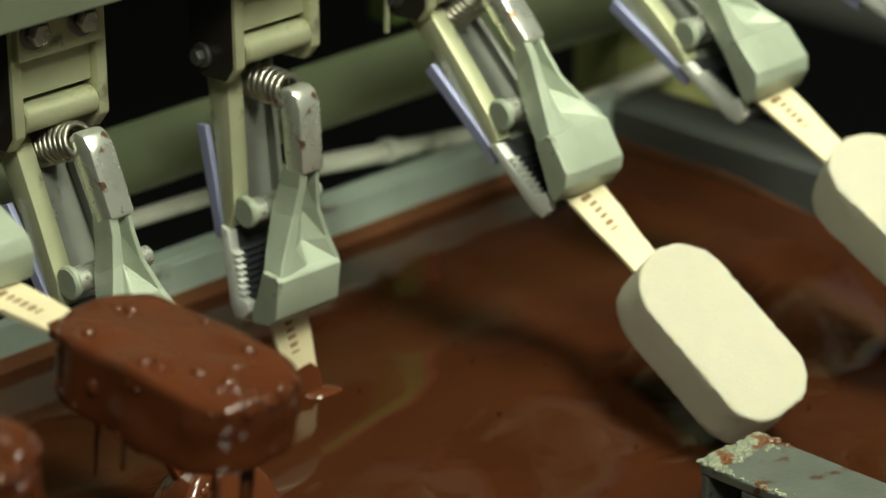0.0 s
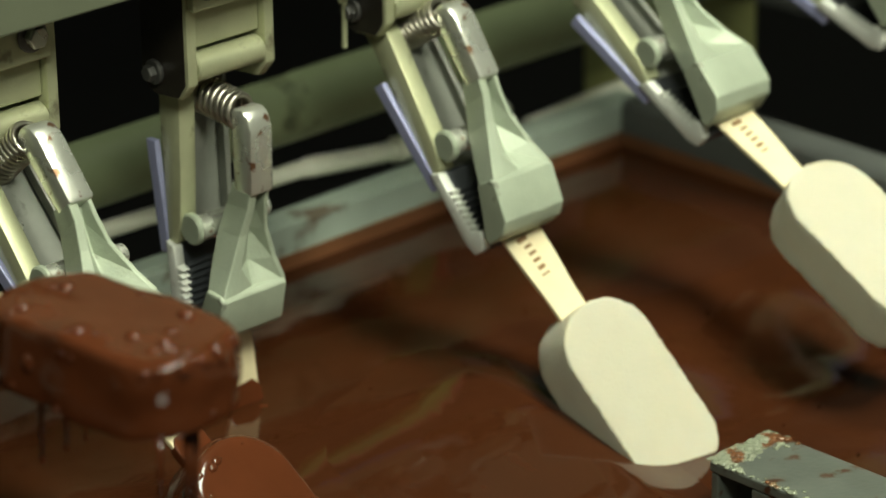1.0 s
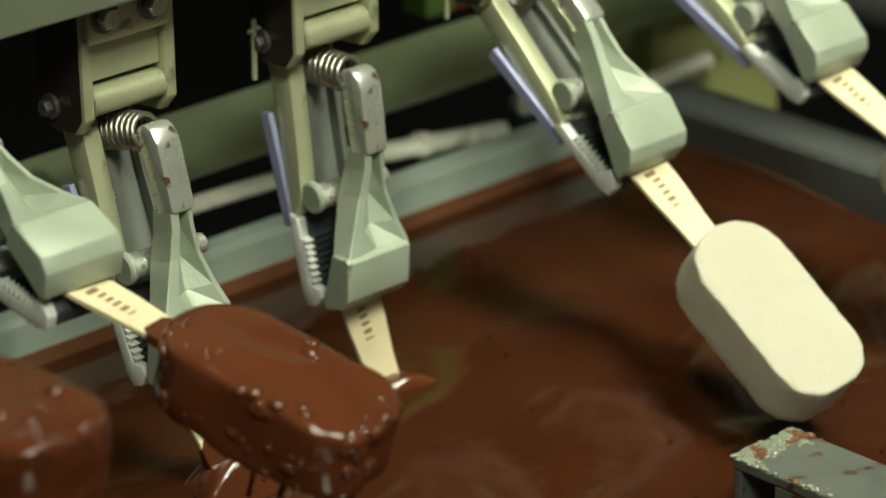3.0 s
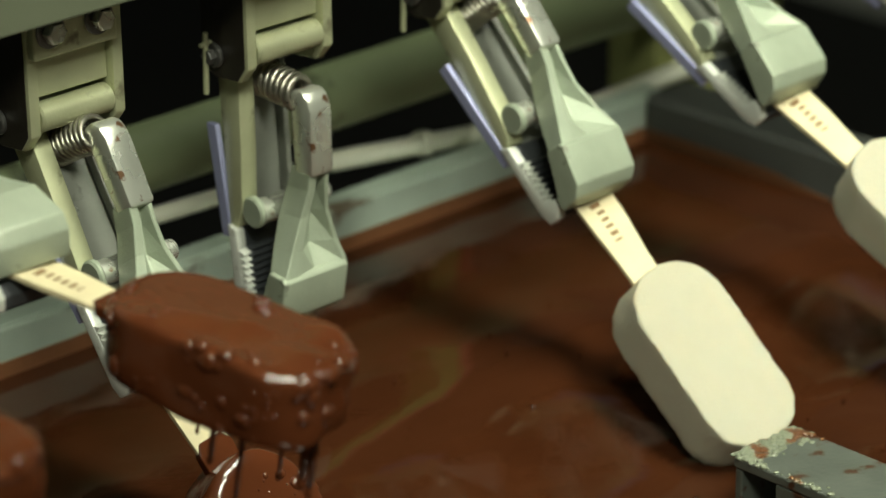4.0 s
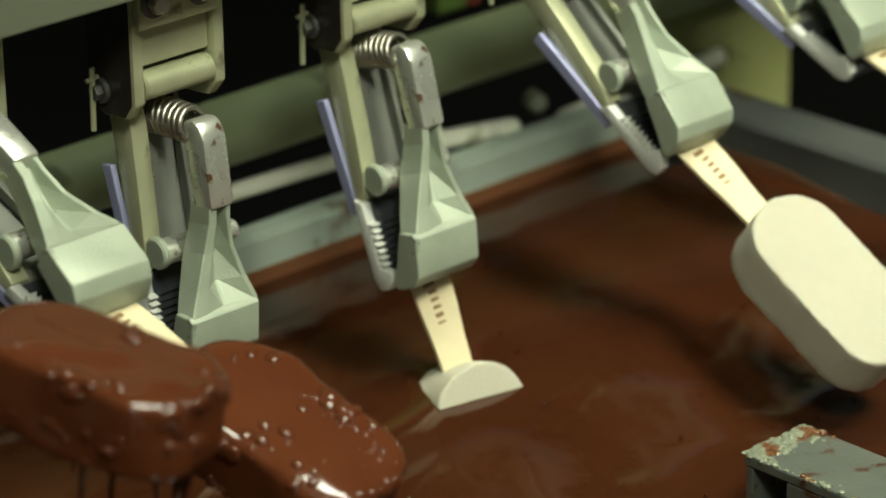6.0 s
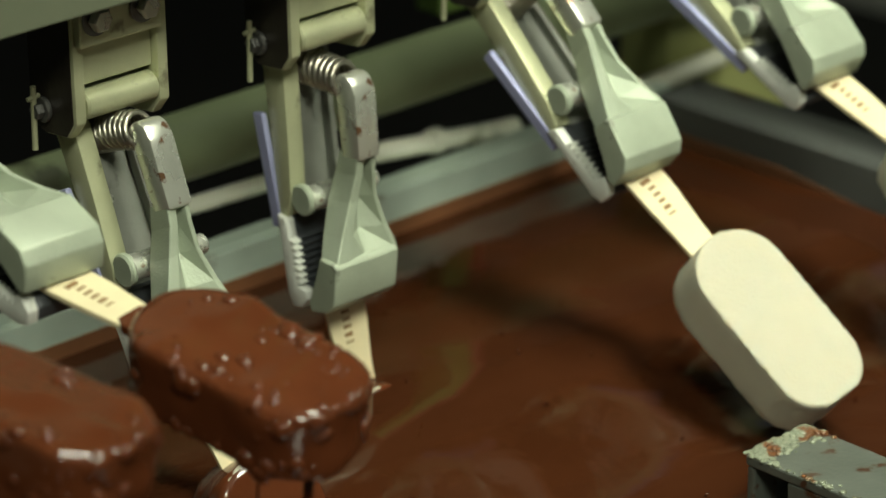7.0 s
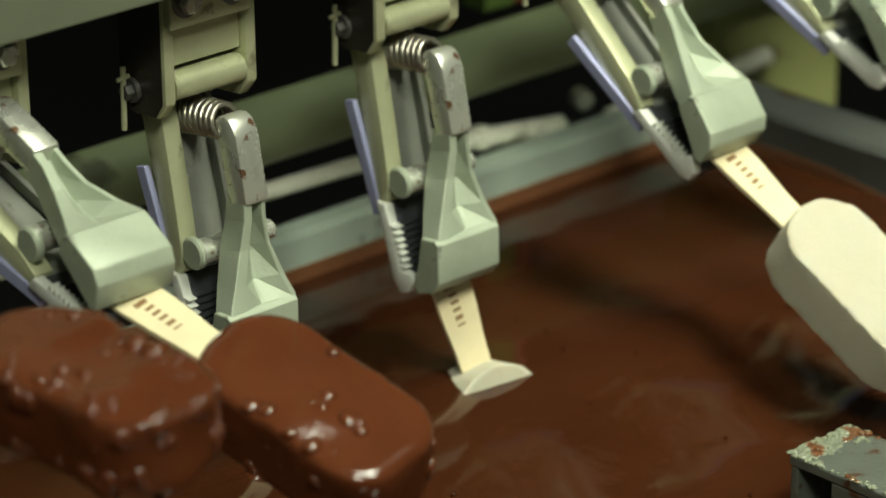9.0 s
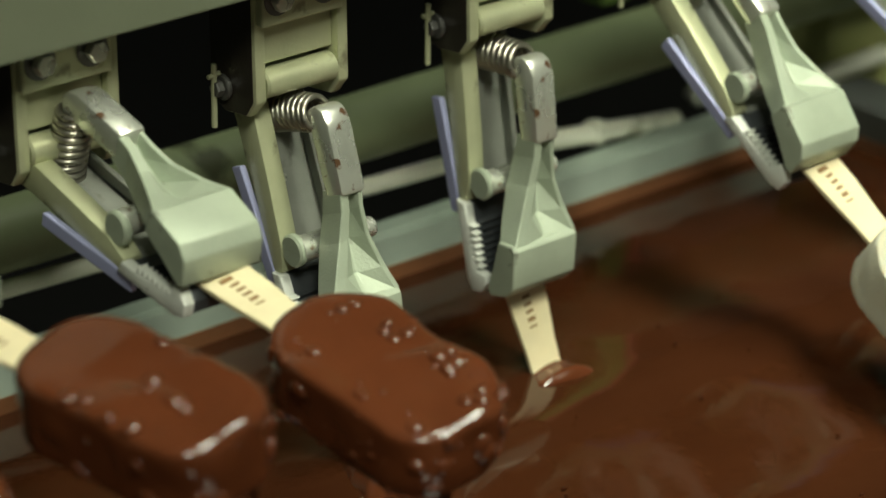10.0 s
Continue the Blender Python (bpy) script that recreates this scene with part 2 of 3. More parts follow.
# ---- tank ----
def tank():
    top = new("dipping_tank")
    top.matrix_basis = pose(0, 0, H)
    tagged(top, "steel dipping tank with chocolate-stained inner walls", "tank")
    part("back_wall", box(B(), -600, SIDE + 3, BACK, BACK + 3, -260, -113, 0.8), TANKMAT, top)
    part("back_lip", box(B(), -600, SIDE + 14, BACK + 3.2, BACK + 14, -116, -112.4, 0.8), TANKMAT, top)
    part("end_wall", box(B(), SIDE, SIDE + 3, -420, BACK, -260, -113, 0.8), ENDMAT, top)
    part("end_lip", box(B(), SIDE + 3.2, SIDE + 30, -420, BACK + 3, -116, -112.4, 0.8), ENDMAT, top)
    part("front_wall", box(B(), -600, SIDE, -423, -420, -260, -113, 0.8), TANKMAT, top)
    part("far_wall", box(B(), -603, -600, -420, BACK, -260, -113, 0.8), TANKMAT, top)
    part("tank_floor", box(B(), -600, SIDE, -420, BACK, -263, -260, 0.4), TANKMAT, top)
    part("chocolate_stain", box(B(), -600, SIDE - 0.5, BACK - 0.7, BACK - 0.1, -145, -125.5, 0.1), STAIN, top, "dried chocolate along the wall")
    part("chocolate_stain", prism(B(), [(-420, -165), (BACK - 1, -165), (BACK - 1, -126), (0, -126.5), (-75, -136), (-150, -145), (-420, -146)], SIDE - 0.7, SIDE - 0.1, 0.1), STAIN, top, "dried chocolate along the wall")

    bm = B()
    nx, ny = 190, 130
    x0, x1, y0, y1 = -598, SIDE - 1, -418, BACK - 1
    vs = []
    for j in range(ny + 1):
        for i in range(nx + 1):
            x, y = x0 + (x1 - x0) * i / nx, y0 + (y1 - y0) * j / ny
            z = level(y) + 0.35 * noise.noise(Vector((x * 0.012, y * 0.016, 0))) + 0.2 * noise.noise(Vector((x * 0.05, y * 0.05, 3)))
            vs.append(bm.verts.new((x * U, y * U, z * U)))
    for j in range(ny):
        for i in range(nx):
            k = j * (nx + 1) + i
            bm.faces.new((vs[k], vs[k + 1], vs[k + nx + 2], vs[k + nx + 1]))
    random.seed(11)
    flecks = B()
    for k in range(60):
        x, y, r = random.uniform(-60, 240), random.uniform(-300, 20), random.uniform(0.25, 0.8)
        m = Matrix.Translation(Vector((x, y, level(y) + 0.6)) * U) @ Matrix.Diagonal((r * U * random.uniform(1, 2.5), r * U, r * 0.5 * U, 1))
        bmesh.ops.create_icosphere(flecks, subdivisions=1, radius=1, matrix=m)
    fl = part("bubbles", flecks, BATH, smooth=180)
    fl.matrix_basis = pose(0, 0, H)
    tagged(fl, "small glossy bubbles floating on the melted chocolate", "bubbles", kind="stuff")
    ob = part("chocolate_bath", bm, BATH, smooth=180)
    ob.matrix_basis = pose(0, 0, H)
    tagged(ob, "glossy dark melted chocolate filling the dipping tank", "chocolate", kind="stuff")


def swell():
    """The low wave that a bar pushes ahead of it as it goes into the chocolate."""
    bm = B()
    n = 90
    vs = []
    for j in range(n + 1):
        for i in range(n + 1):
            x, y = -130 + 160 * i / n, -210 + 205 * j / n
            h = 7.0 * math.exp(-((x + 17) / (55 if x < -17 else 17)) ** 2 - ((y + 100) / 48) ** 2)
            z = level(y) + h * (1 + 0.015 * noise.noise(Vector((x * 0.16, y * 0.10, 8)))) - 0.5
            vs.append(bm.verts.new((x * U, y * U, z * U)))
    for j in range(n):
        for i in range(n):
            k = j * (n + 1) + i
            bm.faces.new((vs[k], vs[k + 1], vs[k + n + 2], vs[k + n + 1]))
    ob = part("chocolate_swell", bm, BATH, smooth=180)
    return tagged(ob, "low wave of melted chocolate pushed ahead of a sinking bar", "chocolate", "waves on the chocolate", kind="stuff")


def weir():
    top = new("weir_bar")
    top.matrix_basis = pose(0, 0, H)
    tagged(top, "grey steel channel with a chocolate-crusted end standing in the bath", "bar")
    part("bar_top", loft(B(), [(46, 79, -420, -177, -123), (46, 79, -420, -177, -127)], 0.8), WEIRMAT, top)
    part("bar_web", box(B(), 74, 79, -420, -181, -200, -127.2, 0.6), WEIRMAT, top)
    part("end_plate", box(B(), 46.5, 79, -180.8, -177.4, -200, -127.2, 0.8), WEIRMAT, top)
    part("bar_lip", box(B(), 46.2, 48.6, -420, -196, -133.5, -127.2, 0.6), WEIRMAT, top)
    bm = B()
    random.seed(5)
    for k in range(340):
        x, y = random.uniform(46, 79), -177 + 1 - abs(random.gauss(0, 5))
        if k % 5 == 0:
            x, y = 46.5 + abs(random.gauss(0, 1.6)), random.uniform(-250, -180)
        r = random.uniform(0.35, 1.5)
        m = Matrix.Translation(Vector((x, y, -122.9)) * U) @ Matrix.Diagonal((r * U * random.uniform(0.8, 1.6), r * U, r * 0.6 * U, 1))
        bmesh.ops.create_icosphere(bm, subdivisions=2, radius=1, matrix=m)
    tagged(part("crust", bm, CRUST, top, "glistening crust of wet drops", smooth=180), kind="stuff")


# ---- machine behind ----
def background():
    ob = part("pipe", rod(B(), (-600, 90, -73), (420, 90, -73), 13.5, 32), PIPEMAT, smooth=40)
    ob.matrix_basis = pose(0, 0, H)
    tagged(ob, "dull greenish steel pipe running behind the tank", "pipe")
    top = new("tie_rod")
    top.matrix_basis = pose(0, 0, H)
    tagged(top, "bright steel tie rod with a knuckle joint behind the tank", "rod")
    part("rod", rod(B(), (-200, 92, -93), (101, 90, -101), 3.6, 14), RODMAT, top, smooth=40)
    part("rod", rod(B(), (100, 90, -101), (200, 90, -113.5), 4.2, 16, 0.8), RODMAT, top, smooth=40)
    part("rod", rod(B(), (230, 90, -118), (330, 90, -114.5), 4.4, 16), RODMAT, top, smooth=40)
    part("knuckle", rod(B(), (149, 90, -106.8), (155, 90, -107.6), 5.6, 16, 0.6), RODMAT, top, smooth=40)
    ob = part("bolt", rod(B(), (219, 100, -108), (216, 92, -108), 4.5, 14, 0.6), CHROME, smooth=40)
    ob.matrix_basis = pose(0, 0, H)
    tagged(ob, "bright round bolt head on the machine frame", "bolt")
    bm = box(B(), -700, 420, -40, -36, 44.6, 130, 1.0)
    # unseen top plate, added to keep lamp light off the back of the bath
    box(bm, -700, 420, -36, 20, 126, 130, 1.0)
    ob = part("cover_beam", bm, PAINT)
    ob.matrix_basis = pose(0, 0, H)
    tagged(ob, "pale green-grey painted sheet cover over the gripper chain, with an added shading top", "beam")
    ob = part("frame_post", box(B(), 306, 392, 100, 130, -600, -62, 1.5), POSTMAT)
    ob.matrix_basis = pose(0, 0, H)
    tagged(ob, "yellowish-green steel frame post behind the tank corner", "post")
    ob = part("cable_duct", box(B(), 222, 240, 160, 176, -86, 1538, 1.5), DUCT)
    ob.matrix_basis = pose(0, 0, H)
    tagged(ob, "dark green cable duct hanging from the ceiling behind the pipe", "duct")
    ob = part("hose", rod(B(), (247, 166, -86), (247, 166, 1538), 4.5, 14), HOSE, smooth=40)
    ob.matrix_basis = pose(0, 0, H)
    tagged(ob, "dull red rubber hose hanging beside a cable duct", "hose")
    ob = part("chain_rail", box(B(), -900, 900, -6, 6, 62, 84, 1.0), DARKMETAL)
    ob.matrix_basis = pose(0, 0, H)
    tagged(ob, "dark steel chain rail that carries the grippers", "rail")


# ---- one carriage with its gripper ----
def carriage():
    top = new("gripper_carriage")
    tagged(top, "worn steel chain carriage with a spring-loaded stick gripper", "gripper", "grippers on the chain")
    for x in (-20, 15.5):
        part("side_plate", prism(B(), [(-17, 62), (8, 62), (8, -2), (5, -7), (0, -9), (-12, -8), (-17, -2)], x, x + 4.5, 0.8), PLATE, top, smooth=40)
    # thin near-black sheet over the outer face of the left plate
    part("side_film", prism(B(), [(-15.5, 61.5), (7.5, 61.5), (7.5, -2), (4.6, -6.4), (0, -8.4), (-11.5, -7.4), (-15.5, -2)], -20.35, -20.05, 0.1), SIDEDARK, top, "thin near-black film on the outer plate")
    part("bolt_plate", box(B(), -19.5, 15, -21, -17.2, 25.5, 46, 0.8), PLATE, top)
    for x in (-13, 7):
        part("washer", rod(B(), (x, -21.2, 35), (x, -22, 35), 6.0, 20, 0.3), DARKMETAL, top, smooth=40)
        part("bolt", rod(B(), (x, -22, 35), (x, -26, 35), 4.1, 6, 0.6), CHROME, top, smooth=40)
    part("cross_plate", box(B(), -15.3, 15.3, -14, -10, 10, 27, 0.8), PLATE, top)
    part("roller", rod(B(), (-15.2, -13, 3), (15.2, -13, 3), 5.2, 24, 0.8), PLATE, top, smooth=40)
    part("head_plate", box(B(), -15.3, 15.3, -16, 8, 50, 61.8, 0.8), DARKMETAL, top)
    bm = rod(B(), (-20.2, 0, 0), (-22, 0, 0), 4.6, 20, 0.4)
    rod(bm, (-22, 0, 0), (-25, 0, 0), 3.0, 6, 0.4)
    part("hinge_screw", bm, DARKMETAL, top, smooth=40)

    # clamp body: a channel with a fixed jaw, turned by the cam track
    bm = B()
    prism(bm, [(7, -2), (-4, -4), (-4, -14), (-2.5, -40), (-1, -58), (2, -67), (6.5, -67), (7, -20)], -14.5, -7.2, 0.5)
    rod(bm, (-15.2, 0, -1), (15.2, 0, -1), 5.5, 20, 0.6)
    body = part("clamp_body", bm, PLATE, top, smooth=28)
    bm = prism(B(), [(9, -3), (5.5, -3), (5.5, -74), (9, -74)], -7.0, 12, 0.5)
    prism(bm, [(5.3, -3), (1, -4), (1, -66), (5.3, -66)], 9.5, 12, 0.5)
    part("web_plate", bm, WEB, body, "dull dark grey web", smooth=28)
    bm = rod(B(), (-13.8, -5, -60), (-10.5, -5, -60), 5.9, 24, 0.8)
    part("lug", bm, STEEL, body, smooth=40)
    bm = rod(B(), (-12.5, -6.5, -60), (17, -6.5, -60), 4.7, 22, 0.7)
    rod(bm, (17, -6.5, -60), (21, -6.5, -60), 3.6, 18, 0.7)
    part("pivot_pin", bm, CHROME, body, smooth=40)
    part("rivet", rod(B(), (-3, 6.2, -36), (-3, 4.3, -36), 1.7, 12, 0.3), CHROME, body, smooth=40)
    bm = prism(B(), [(6, -66), (1.5, -68), (1.0, -76), (-0.6, -92.5), (-5.4, -94), (-5.8, -97), (-2, -100.6), (2.5, -100.6), (4.5, -96)], -16.2, -12.1, 0.4)
    part("fixed_jaw", bm, JAWMAT, body, "bright serrated jaw", smooth=28)
    # rest of the jaw as a dark part: the gap's shade put into its colour
    bm = prism(B(), [(6, -66.5), (2.6, -68), (2.2, -76), (0.6, -92.4), (-4.9, -94.2), (-5.2, -96.8), (-2, -100.2), (2.3, -100.2), (4.3, -96)], -11.9, 10, 0.4)
    part("shaded_jaw_face", bm, GAPSHADE, body, "inner face of the jaw, gap shade in its dark colour")
    for k in range(7):
        z, y = -75 - k * 2.5, 2.0 - k * 0.24
        part("ridge", prism(B(), [(y + 0.5, z), (y - 1.6, z - 1.3), (y + 0.3, z - 2.6)], -10.9, 9.6, 0.12), GAPSHADE, body)
    for k in range(7):
        z = -75 - k * 2.5
        part("tooth", prism(B(), [(0.9 + (z + 76) * 0.09, z), (-2.0 + (z + 76) * 0.09, z - 1.3), (0.9 + (z + 76) * 0.09, z - 2.6)], -16.0, -12.2, 0.12), JAWMAT, body)
    part("return_spring", coil(B(), 8, -21, -13.5, 0.5, 6.0, 1.15, 10), SPRING, body, smooth=180)
    bm = box(B(), -18.0, -15.4, 6.5, 11.5, -72, -28, 0.5)
    for v in bm.verts:
        v.co.x -= (v.co.z / U + 28) / 44 * 3.6 * U
    part("guard_strip", bm, BLUESTEEL, body, "lavender-grey guard strip")
    # lever: an I-section that flares into the jaw, one ring of eight points a level
    lever = B()
    rings = []
    for z, x0, x1, y0, y1, deep in ((-42, -3.8, 5.6, -27.5, -17.5, 3), (-50, -4.2, 5.4, -26, -14.5, 5.5), (-60, -6.8, 6.6, -24, -12, 6.5), (-72, -12, 10, -24, -13.5, 5), (-80.5, -16.5, 12.8, -25, -16, 1.2)):
        m = 3.4 + (x1 - x0 - 9.4) * 0.12
        c = (x0 + x1) / 2 + 0.8
        q = [(x0, y0), (x0 + m, y0), (c - 0.4, y0 + deep), (c + 1.2, y0 + deep), (x1 - 1.7, y0), (x1, y0), (x1, y1), (x0, y1)]
        rings.append([lever.verts.new((x * U, y * U, z * U)) for x, y in q])
    for a, b in zip(rings, rings[1:]):
        for k in range(8):
            lever.faces.new((a[k], b[k], b[(k + 1) % 8], a[(k + 1) % 8]))
    lever.faces.new(rings[0])
    lever.faces.new(rings[-1][::-1])
    bmesh.ops.recalc_face_normals(lever, faces=lever.faces)
    bmesh.ops.bevel(lever, geom=[e for e in lever.edges if abs(e.verts[0].co.z - e.verts[1].co.z) > U], offset=0.3 * U, segments=1, profile=0.5, affect="EDGES")
    part("lever_arm", lever, STEEL, body)
    bm = prism(B(), [(-17, -79), (-24.5, -80), (-26, -82), (-22.5, -96.4), (-18, -99.8), (-9.2, -100.4), (-8.3, -97.4), (-13, -88)], -17.8, 12.4, 0.7)
    part("jaw_block", bm, STEEL, body, smooth=20)
    bm = prism(B(), [(-20, -13.4), (-25, -13), (-28.3, -15.5), (-29.8, -20.5), (-28.5, -45), (-18.5, -45), (-18.5, -15.4)], -4.2, 6.6, 1.8)
    part("lever_cap", bm, CHROME, body, "worn chrome cap", smooth=32)
    return top, body


# ---- bars on sticks ----
def bar_outline(w, z0, z1, r, n=10):
    """Half width, top, bottom and the radius of the top corners; the bottom corners are a little squarer."""
    pts = []
    b = r * 0.84
    for cx, cz, a0, r in ((w - b, z1 + b, -90, b), (w - r, z0 - r, 0, r), (-w + r, z0 - r, 90, r), (-w + b, z1 + b, 180, b)):
        for k in range(n + 1):
            a = radians(a0 + 90 * k / n)
            pts.append((cx + r * math.cos(a), cz + r * math.sin(a)))
    return pts


def bar_mesh(w, z0, z1, r, y0, y1, edge, rough, seed, rings=6, lump=0.0):
    """A slab with a rounded outline; edge: rounding of its rims; rough: ragged rims."""
    bm = B()
    base = bar_outline(w, z0, z1, r)
    # even steps along the outline
    pts = []
    for (x0, a0), (x1, a1) in zip(base, base[1:] + base[:1]):
        m = max(1, round(math.hypot(x1 - x0, a1 - a0) / 2.0))
        pts += [(x0 + (x1 - x0) * k / m, a0 + (a1 - a0) * k / m) for k in range(m)]
    pts = [(x + BAR_X, z) for x, z in pts]
    cx, cz = BAR_X, (z0 + z1) / 2
    inner = (0.04, 0.15, 0.3, 0.45, 0.6, 0.72)
    prof = [(y0, q) for q in inner] + [(y0, 1 - edge / w)]
    for k in range(1, 5):
        a = math.radians(90 * k / 4)
        prof.append((y0 + edge * (1 - math.cos(a)), 1 - edge / w + edge / w * math.sin(a)))
    for k in range(1, rings):
        prof.append((y0 + edge + (y1 - y0 - 2 * edge) * k / rings, 1.0))
    for k in range(0, 5):
        a = math.radians(90 * k / 4)
        prof.append((y1 - edge + edge * math.sin(a), 1 - edge / w + edge / w * math.cos(a)))
    prof += [(y1, q) for q in inner[::-1]]
    loops = []
    for y, s in prof:
        loop = []
        for x, z in pts:
            v = Vector((cx + (x - cx) * s, y, cz + (z - cz) * s))
            if rough:
                q = Vector((v.x * 0.8, v.y * 0.5 + seed, v.z * 0.8))
                k = noise.noise(q) * rough * (1.0 if s > 0.9 else 0.35)
                v += Vector((k * (x - cx) / w, noise.noise(q * 0.6 + Vector((5, 5, 5))) * rough * (0.5 if s > 0.9 else 0.12), k * (z - cz) / abs(z0 - z1) * 2))
            if lump:
                q = Vector((v.x * 0.055, v.y * 0.08 + seed, v.z * 0.055))
                d = Vector(((x - cx) / w, (y - (y0 + y1) / 2) / (y1 - y0) * 2, (z - cz) / abs(z0 - z1) * 2))
                v += d * lump * max(-0.08, noise.noise(q))
            loop.append(bm.verts.new(v * U))
        loops.append(loop)
    n = len(pts)
    for p, q in zip(loops, loops[1:]):
        for k in range(n):
            bm.faces.new((p[k], p[(k + 1) % n], q[(k + 1) % n], q[k]))
    bm.faces.new(loops[0][::-1])
    bm.faces.new(loops[-1])
    bmesh.ops.recalc_face_normals(bm, faces=bm.faces)
    return bm


def stick_mesh():
    bm = B()
    rings = []
    for z, w in ((-91, 8.6), (-100, 8.6), (-112, 8.0), (-126, 6.9), (-142, 6.4), (-165, 6.4)):
        rings.append([bm.verts.new(Vector((x, y, z)) * U) for x, y in ((-1.0 - w, -8.1), (-1.0 + w, -8.1), (-1.0 + w, -6.3), (-1.0 - w, -6.3))])
    for p, q in zip(rings, rings[1:]):
        for k in range(4):
            bm.faces.new((p[k], q[k], q[(k + 1) % 4], p[(k + 1) % 4]))
    bm.faces.new(rings[0])
    bm.faces.new(rings[-1][::-1])
    bmesh.ops.bevel(bm, geom=[e for e in bm.edges if abs((e.verts[0].co - e.verts[1].co).z) > U], offset=0.4 * U, segments=2, profile=0.5, affect="EDGES")
    return bm


def print_marks(stick):
    """A printed word as plain marks."""
    random.seed(3)
    z = -101.0
    for h in (3.2, 2.0, 2.0, 2.0, 2.6, 1.2):
        part("print_mark", box(B(), -3.6 if h < 3 else -5, -0.2, -8.24, -8.12, z - h * 0.62, z, 0), INK, stick)
        z -= h * 0.62 + 1.7


BAR = (20.0, -134.2, -209.0, 18.8, -18.0, 3.2)
BAR_X = -2.2   # half width, top, bottom, corner radius, front and back


def ice_bar(seed):
    top = new("ice_cream_bar")
    tagged(top, "uncoated vanilla ice cream bar on a flat printed wooden stick", "ice cream", "bars on the chain")
    st = part("stick", stick_mesh(), STICK, top, "pale flat wooden stick")
    print_marks(st)
    w, z0, z1, r, y0, y1 = BAR
    part("ice_cream", bar_mesh(w, z0, z1, r, y0, y1, 0.9, 0.6, seed * 7.3), ICE, top, smooth=50)
    return top


def coating(seed, parent=None):
    w, z0, z1, r, y0, y1 = BAR
    bm_shape = bar_mesh(w + 1.1, z0 + 0.3, z1 - 1.4, r + 0.4, y0 - 1.2, y1 + 1.9, 2.8, 0.0, seed * 3.1, 7, 2.3)
    ob = part("chocolate_coating", bm_shape.copy(), CHOC, parent, "" if not parent else "wet glossy milk chocolate", smooth=180)
    random.seed(seed + 40)
    tree = BVHTree.FromBMesh(bm_shape)
    bm = B()
    mid = Vector((BAR_X, (y0 + y1) / 2, (z0 + z1) / 2))
    for k in range((210, 85, 150)[seed % 3]):
        kind = random.random()
        q = Vector((BAR_X + random.uniform(-w, w), 0, random.uniform(z1 + 2, z0 - 6)))
        if kind < 0.34:      # round the rim of the front
            a = random.uniform(0, 6.283)
            d = Vector((math.cos(a), -0.62 - 0.3 * random.random(), math.sin(a) * 1.25)).normalized()
            q = mid + Vector((0, 0, (z0 - z1) * 0.28 * math.sin(a)))
        elif kind < 0.43:    # on the front
            d = Vector((0, -1, 0))
            q = Vector((q.x, mid.y, q.z))
        elif kind < 0.74:    # along the sides
            d = Vector((random.choice((-1, -1, 1)), 0, 0))
            q = Vector((BAR_X, random.uniform(y0, y1 + 2), q.z))
        else:                # round the tip
            a = radians(random.uniform(195, 345))
            d = Vector((math.cos(a), random.uniform(-0.5, 0.5), math.sin(a))).normalized()
            q = Vector((BAR_X, mid.y, z1 + r))
        if k % 5 == 0:
            spot = (q.copy(), d.copy())
        elif k % 5 < 4:      # bumps gather in fours
            q, d = spot[0] + Vector((random.uniform(-5, 5), random.uniform(-2, 2), random.uniform(-5, 5))), spot[1]
        hit, normal, _, _ = tree.ray_cast((q + d * 60) * U, -d)
        if hit is None or hit.z > (z0 - 5) * U:
            continue
        rr = 0.5 + 2.3 * random.random() ** 3
        turn = normal.to_track_quat("Z", "Y").to_matrix().to_4x4()
        m = Matrix.Translation(hit) @ turn @ Matrix.Diagonal((rr * U * random.uniform(0.9, 1.5), rr * U * random.uniform(0.9, 1.5), rr * U * 0.55, 1))
        bmesh.ops.create_icosphere(bm, subdivisions=2, radius=1, matrix=m)
    tagged(part("nut_bump", bm, CHOC, ob, "small chocolate-covered bumps", smooth=180), kind="stuff")
    for k in range(7):
        x, z = BAR_X + random.uniform(-18, 18), random.uniform(z1 + 4, z0 - 8)
        l, rr = random.uniform(12, 40), random.uniform(0.35, 0.9)
        if k < 2:
            x, z, l, rr = BAR_X + random.uniform(-6, 10), z1 + random.uniform(4, 9), random.uniform(20, 34), random.uniform(0.9, 1.3)
        bm = rod(B(), (x, y1, z), (x, y1 + l, z), rr * 1.4, 12, 0, rr * 0.8)
        m = Matrix.Translation(Vector((x, y1 + l, z)) * U) @ Matrix.Diagonal((rr * 1.2 * U, rr * 2.0 * U, rr * 1.2 * U, 1))
        bmesh.ops.create_icosphere(bm, subdivisions=2, radius=1, matrix=m)
        part("drip", bm, CHOC, ob, smooth=180)
    if parent:
        part("stick_film", loft(B(), [(-6.0, 3.5, -8.6, -5.8, -124 - 2 * random.random()), (-8.4, 6.2, -9.0, -5.4, -128), (-8.4, 5.8, -9.4, -5.2, -138)], 0.6), CHOC, ob, "chocolate run onto the stick")
    if not parent:
        tagged(ob, "wet glossy milk chocolate coating around an ice cream bar", "chocolate", "chocolate coatings")
    return ob


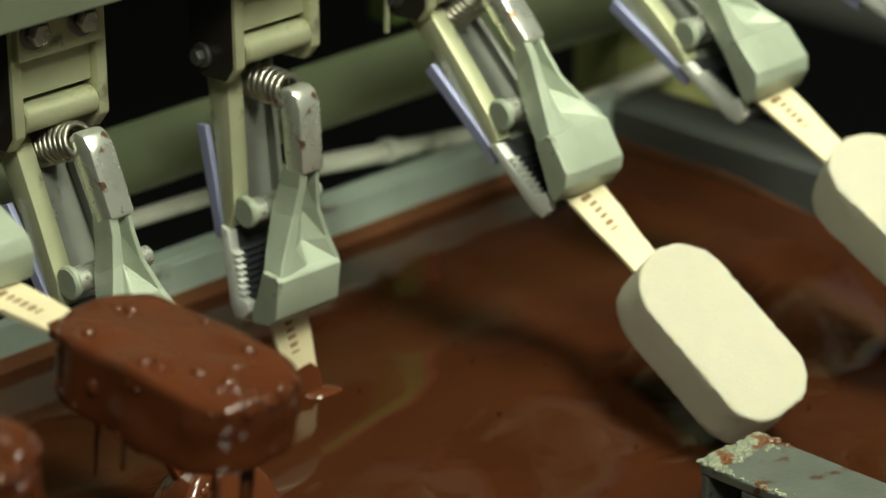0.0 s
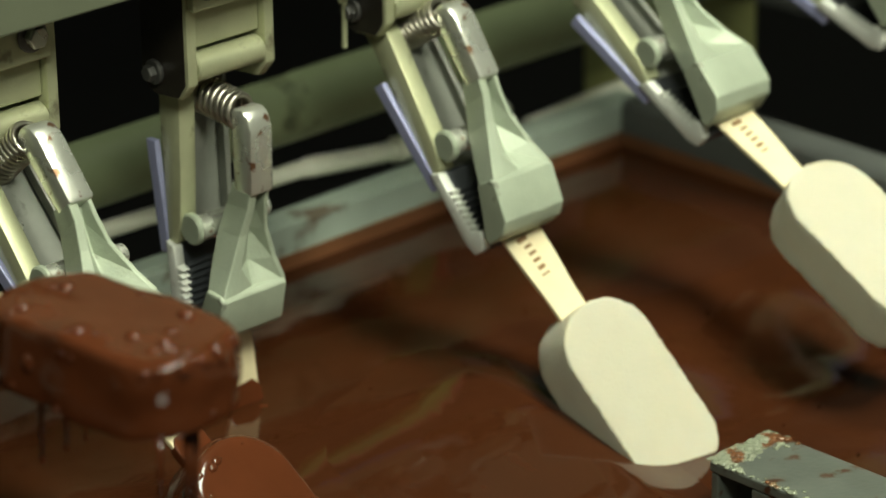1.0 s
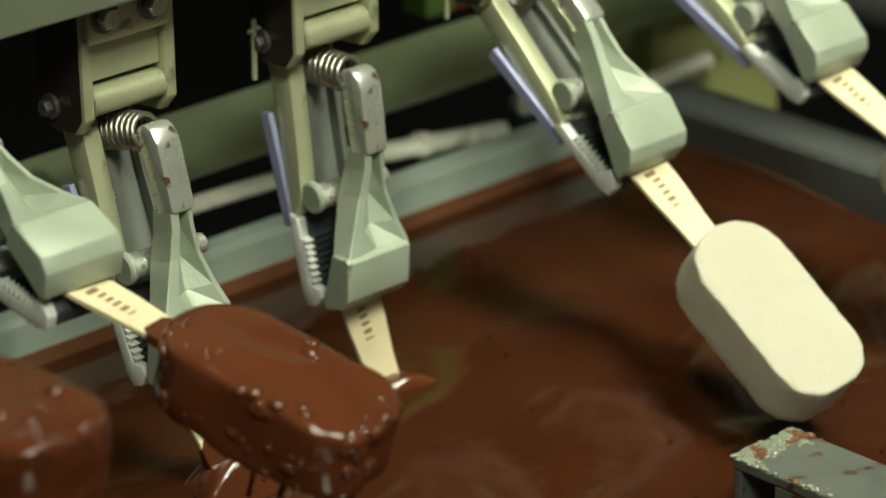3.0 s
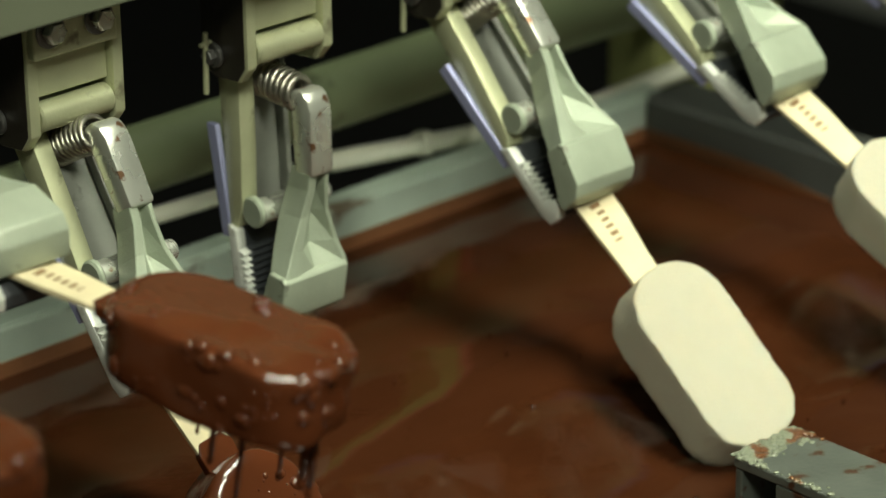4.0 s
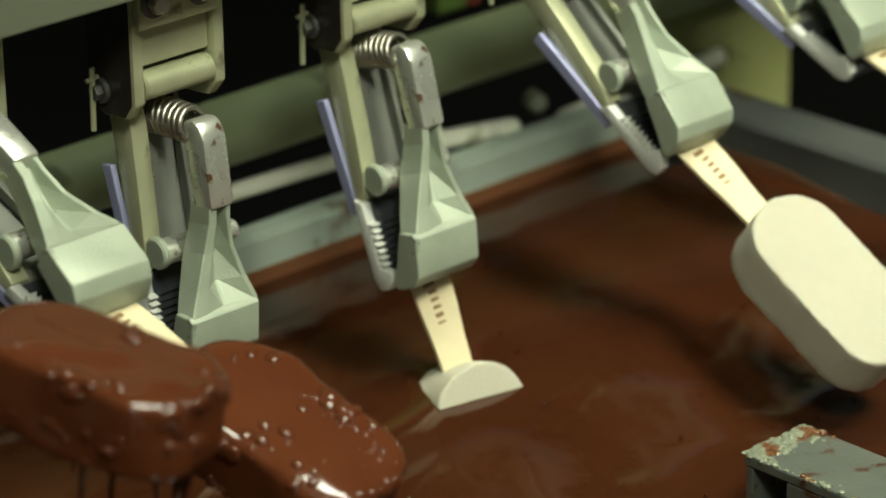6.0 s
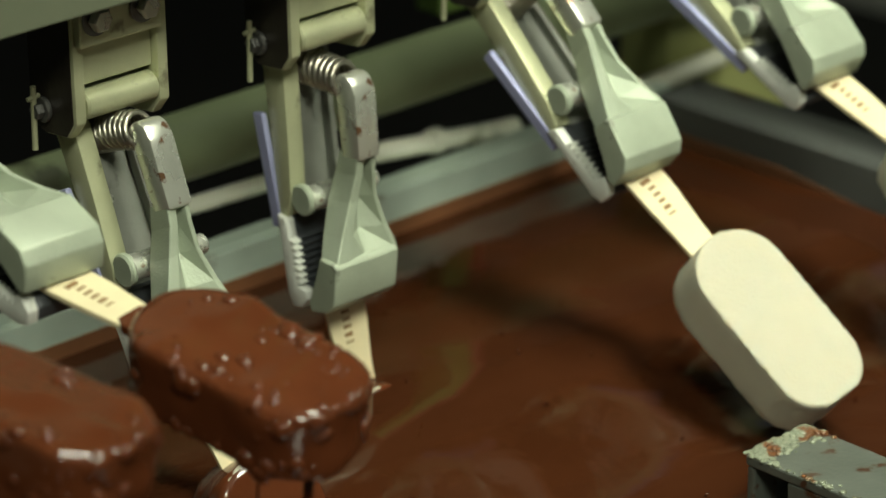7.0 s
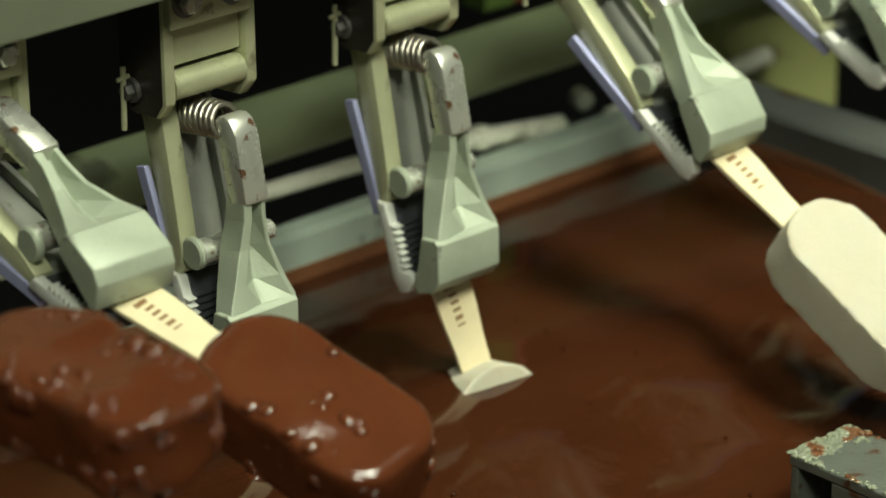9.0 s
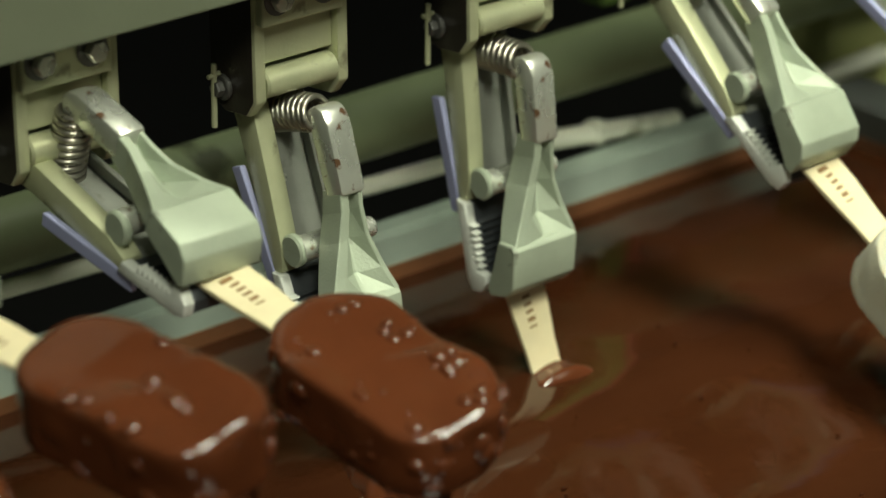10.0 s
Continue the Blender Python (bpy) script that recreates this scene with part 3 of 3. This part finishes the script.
room()
tank()
weir()
background()
first, first_body = carriage()
carriages = {0: first}
for i in range(-4, 9):
    if i:
        carriages[i] = copy_thing(first, pose(i * P, 0, H))
for i in range(1, 9):
    bm = rod(B(), (-24.2, 0.5, 9), (-24.6, 0.8, -14), 1.1, 10, 0.3)
    rod(bm, (-27, 0.5, 4.5), (-21.8, 0.5, 5.2), 0.9, 8, 0.2)
    part("cotter_pin", bm, PLATE, carriages[i], "bright split pin through the hinge", smooth=40)
ices = {i: ice_bar(i + 3) for i in range(1, 8)}
sticks = {}
for i in range(-4, 1):
    top = new("chocolate_coated_bar")
    tagged(top, "ice cream bar freshly coated in wet milk chocolate on a stick", "ice cream", "bars on the chain")
    st = part("stick", stick_mesh(), STICK, top, "pale flat wooden stick")
    print_marks(st)
    coating(i + 6, top)
    sticks[i] = top
coats = {i: coating(i + 6) for i in range(1, 5)}
swells = {i: swell() for i in range(1, 6)}

TIMES = [k / 10 for k in range(101)]


def place(i, t):
    return i - curve_at(ADV, t)


def along(i, t):
    """Place of a carriage along the chain in metres."""
    u = place(i, t)
    return (u + (curve_at(LAG, u) if i == LOOSE else 0.05 if i < LOOSE else curve_at(SLACK, u) if i == 0 else 0.0)) * P


def tilt_at(u):
    return curve_at(TILT, u)


def motions():
    for i, top in carriages.items():
        walk(top, [(t, pose(along(i, t), 0, H)) for t in TIMES])
        body = [c for c in top.children if c.name.startswith("clamp_body")][0]
        walk(body, [(t, pose(0, 0, 0, -tilt_at(place(i, t)))) for t in TIMES])
    lean = {i: pose(0, -7.2 * U, -95 * U) @ pose(0, 0, 0, *LEANS.get(i, STICK_LEAN)) @ pose(0, 7.2 * U, 95 * U) for i in carriages}
    for group in (ices, sticks):
        for i, top in group.items():
            walk(top, [(t, pose(along(i, t), 0, H, -tilt_at(place(i, t))) @ lean[i]) for t in TIMES])
    # the chocolate of a coating lies under the surface, closes over the sunken bar and leaves with it
    for i, ob in coats.items():
        rows = []
        for t in TIMES:
            u = place(i, t)
            sunk = min(1.0, max(0.0, (u - 0.14) / 0.13))
            rows.append((t, pose(min(along(i, t), 0.14 * P), 0, H - 34 * U * sunk, -tilt_at(min(u, 0.14))) @ lean[i]))
        walk(ob, rows)
    for i, ob in swells.items():
        rows = []
        for t in TIMES:
            u = place(i, t)
            low = min(1.0, max(0.0, (u - 0.78) / 0.2)) + min(1.0, max(0.0, (0.58 - u) / 0.25))
            rows.append((t, pose(along(i, t), 0, H - 22 * U * min(1.0, low))))
        walk(ob, rows)


motions()
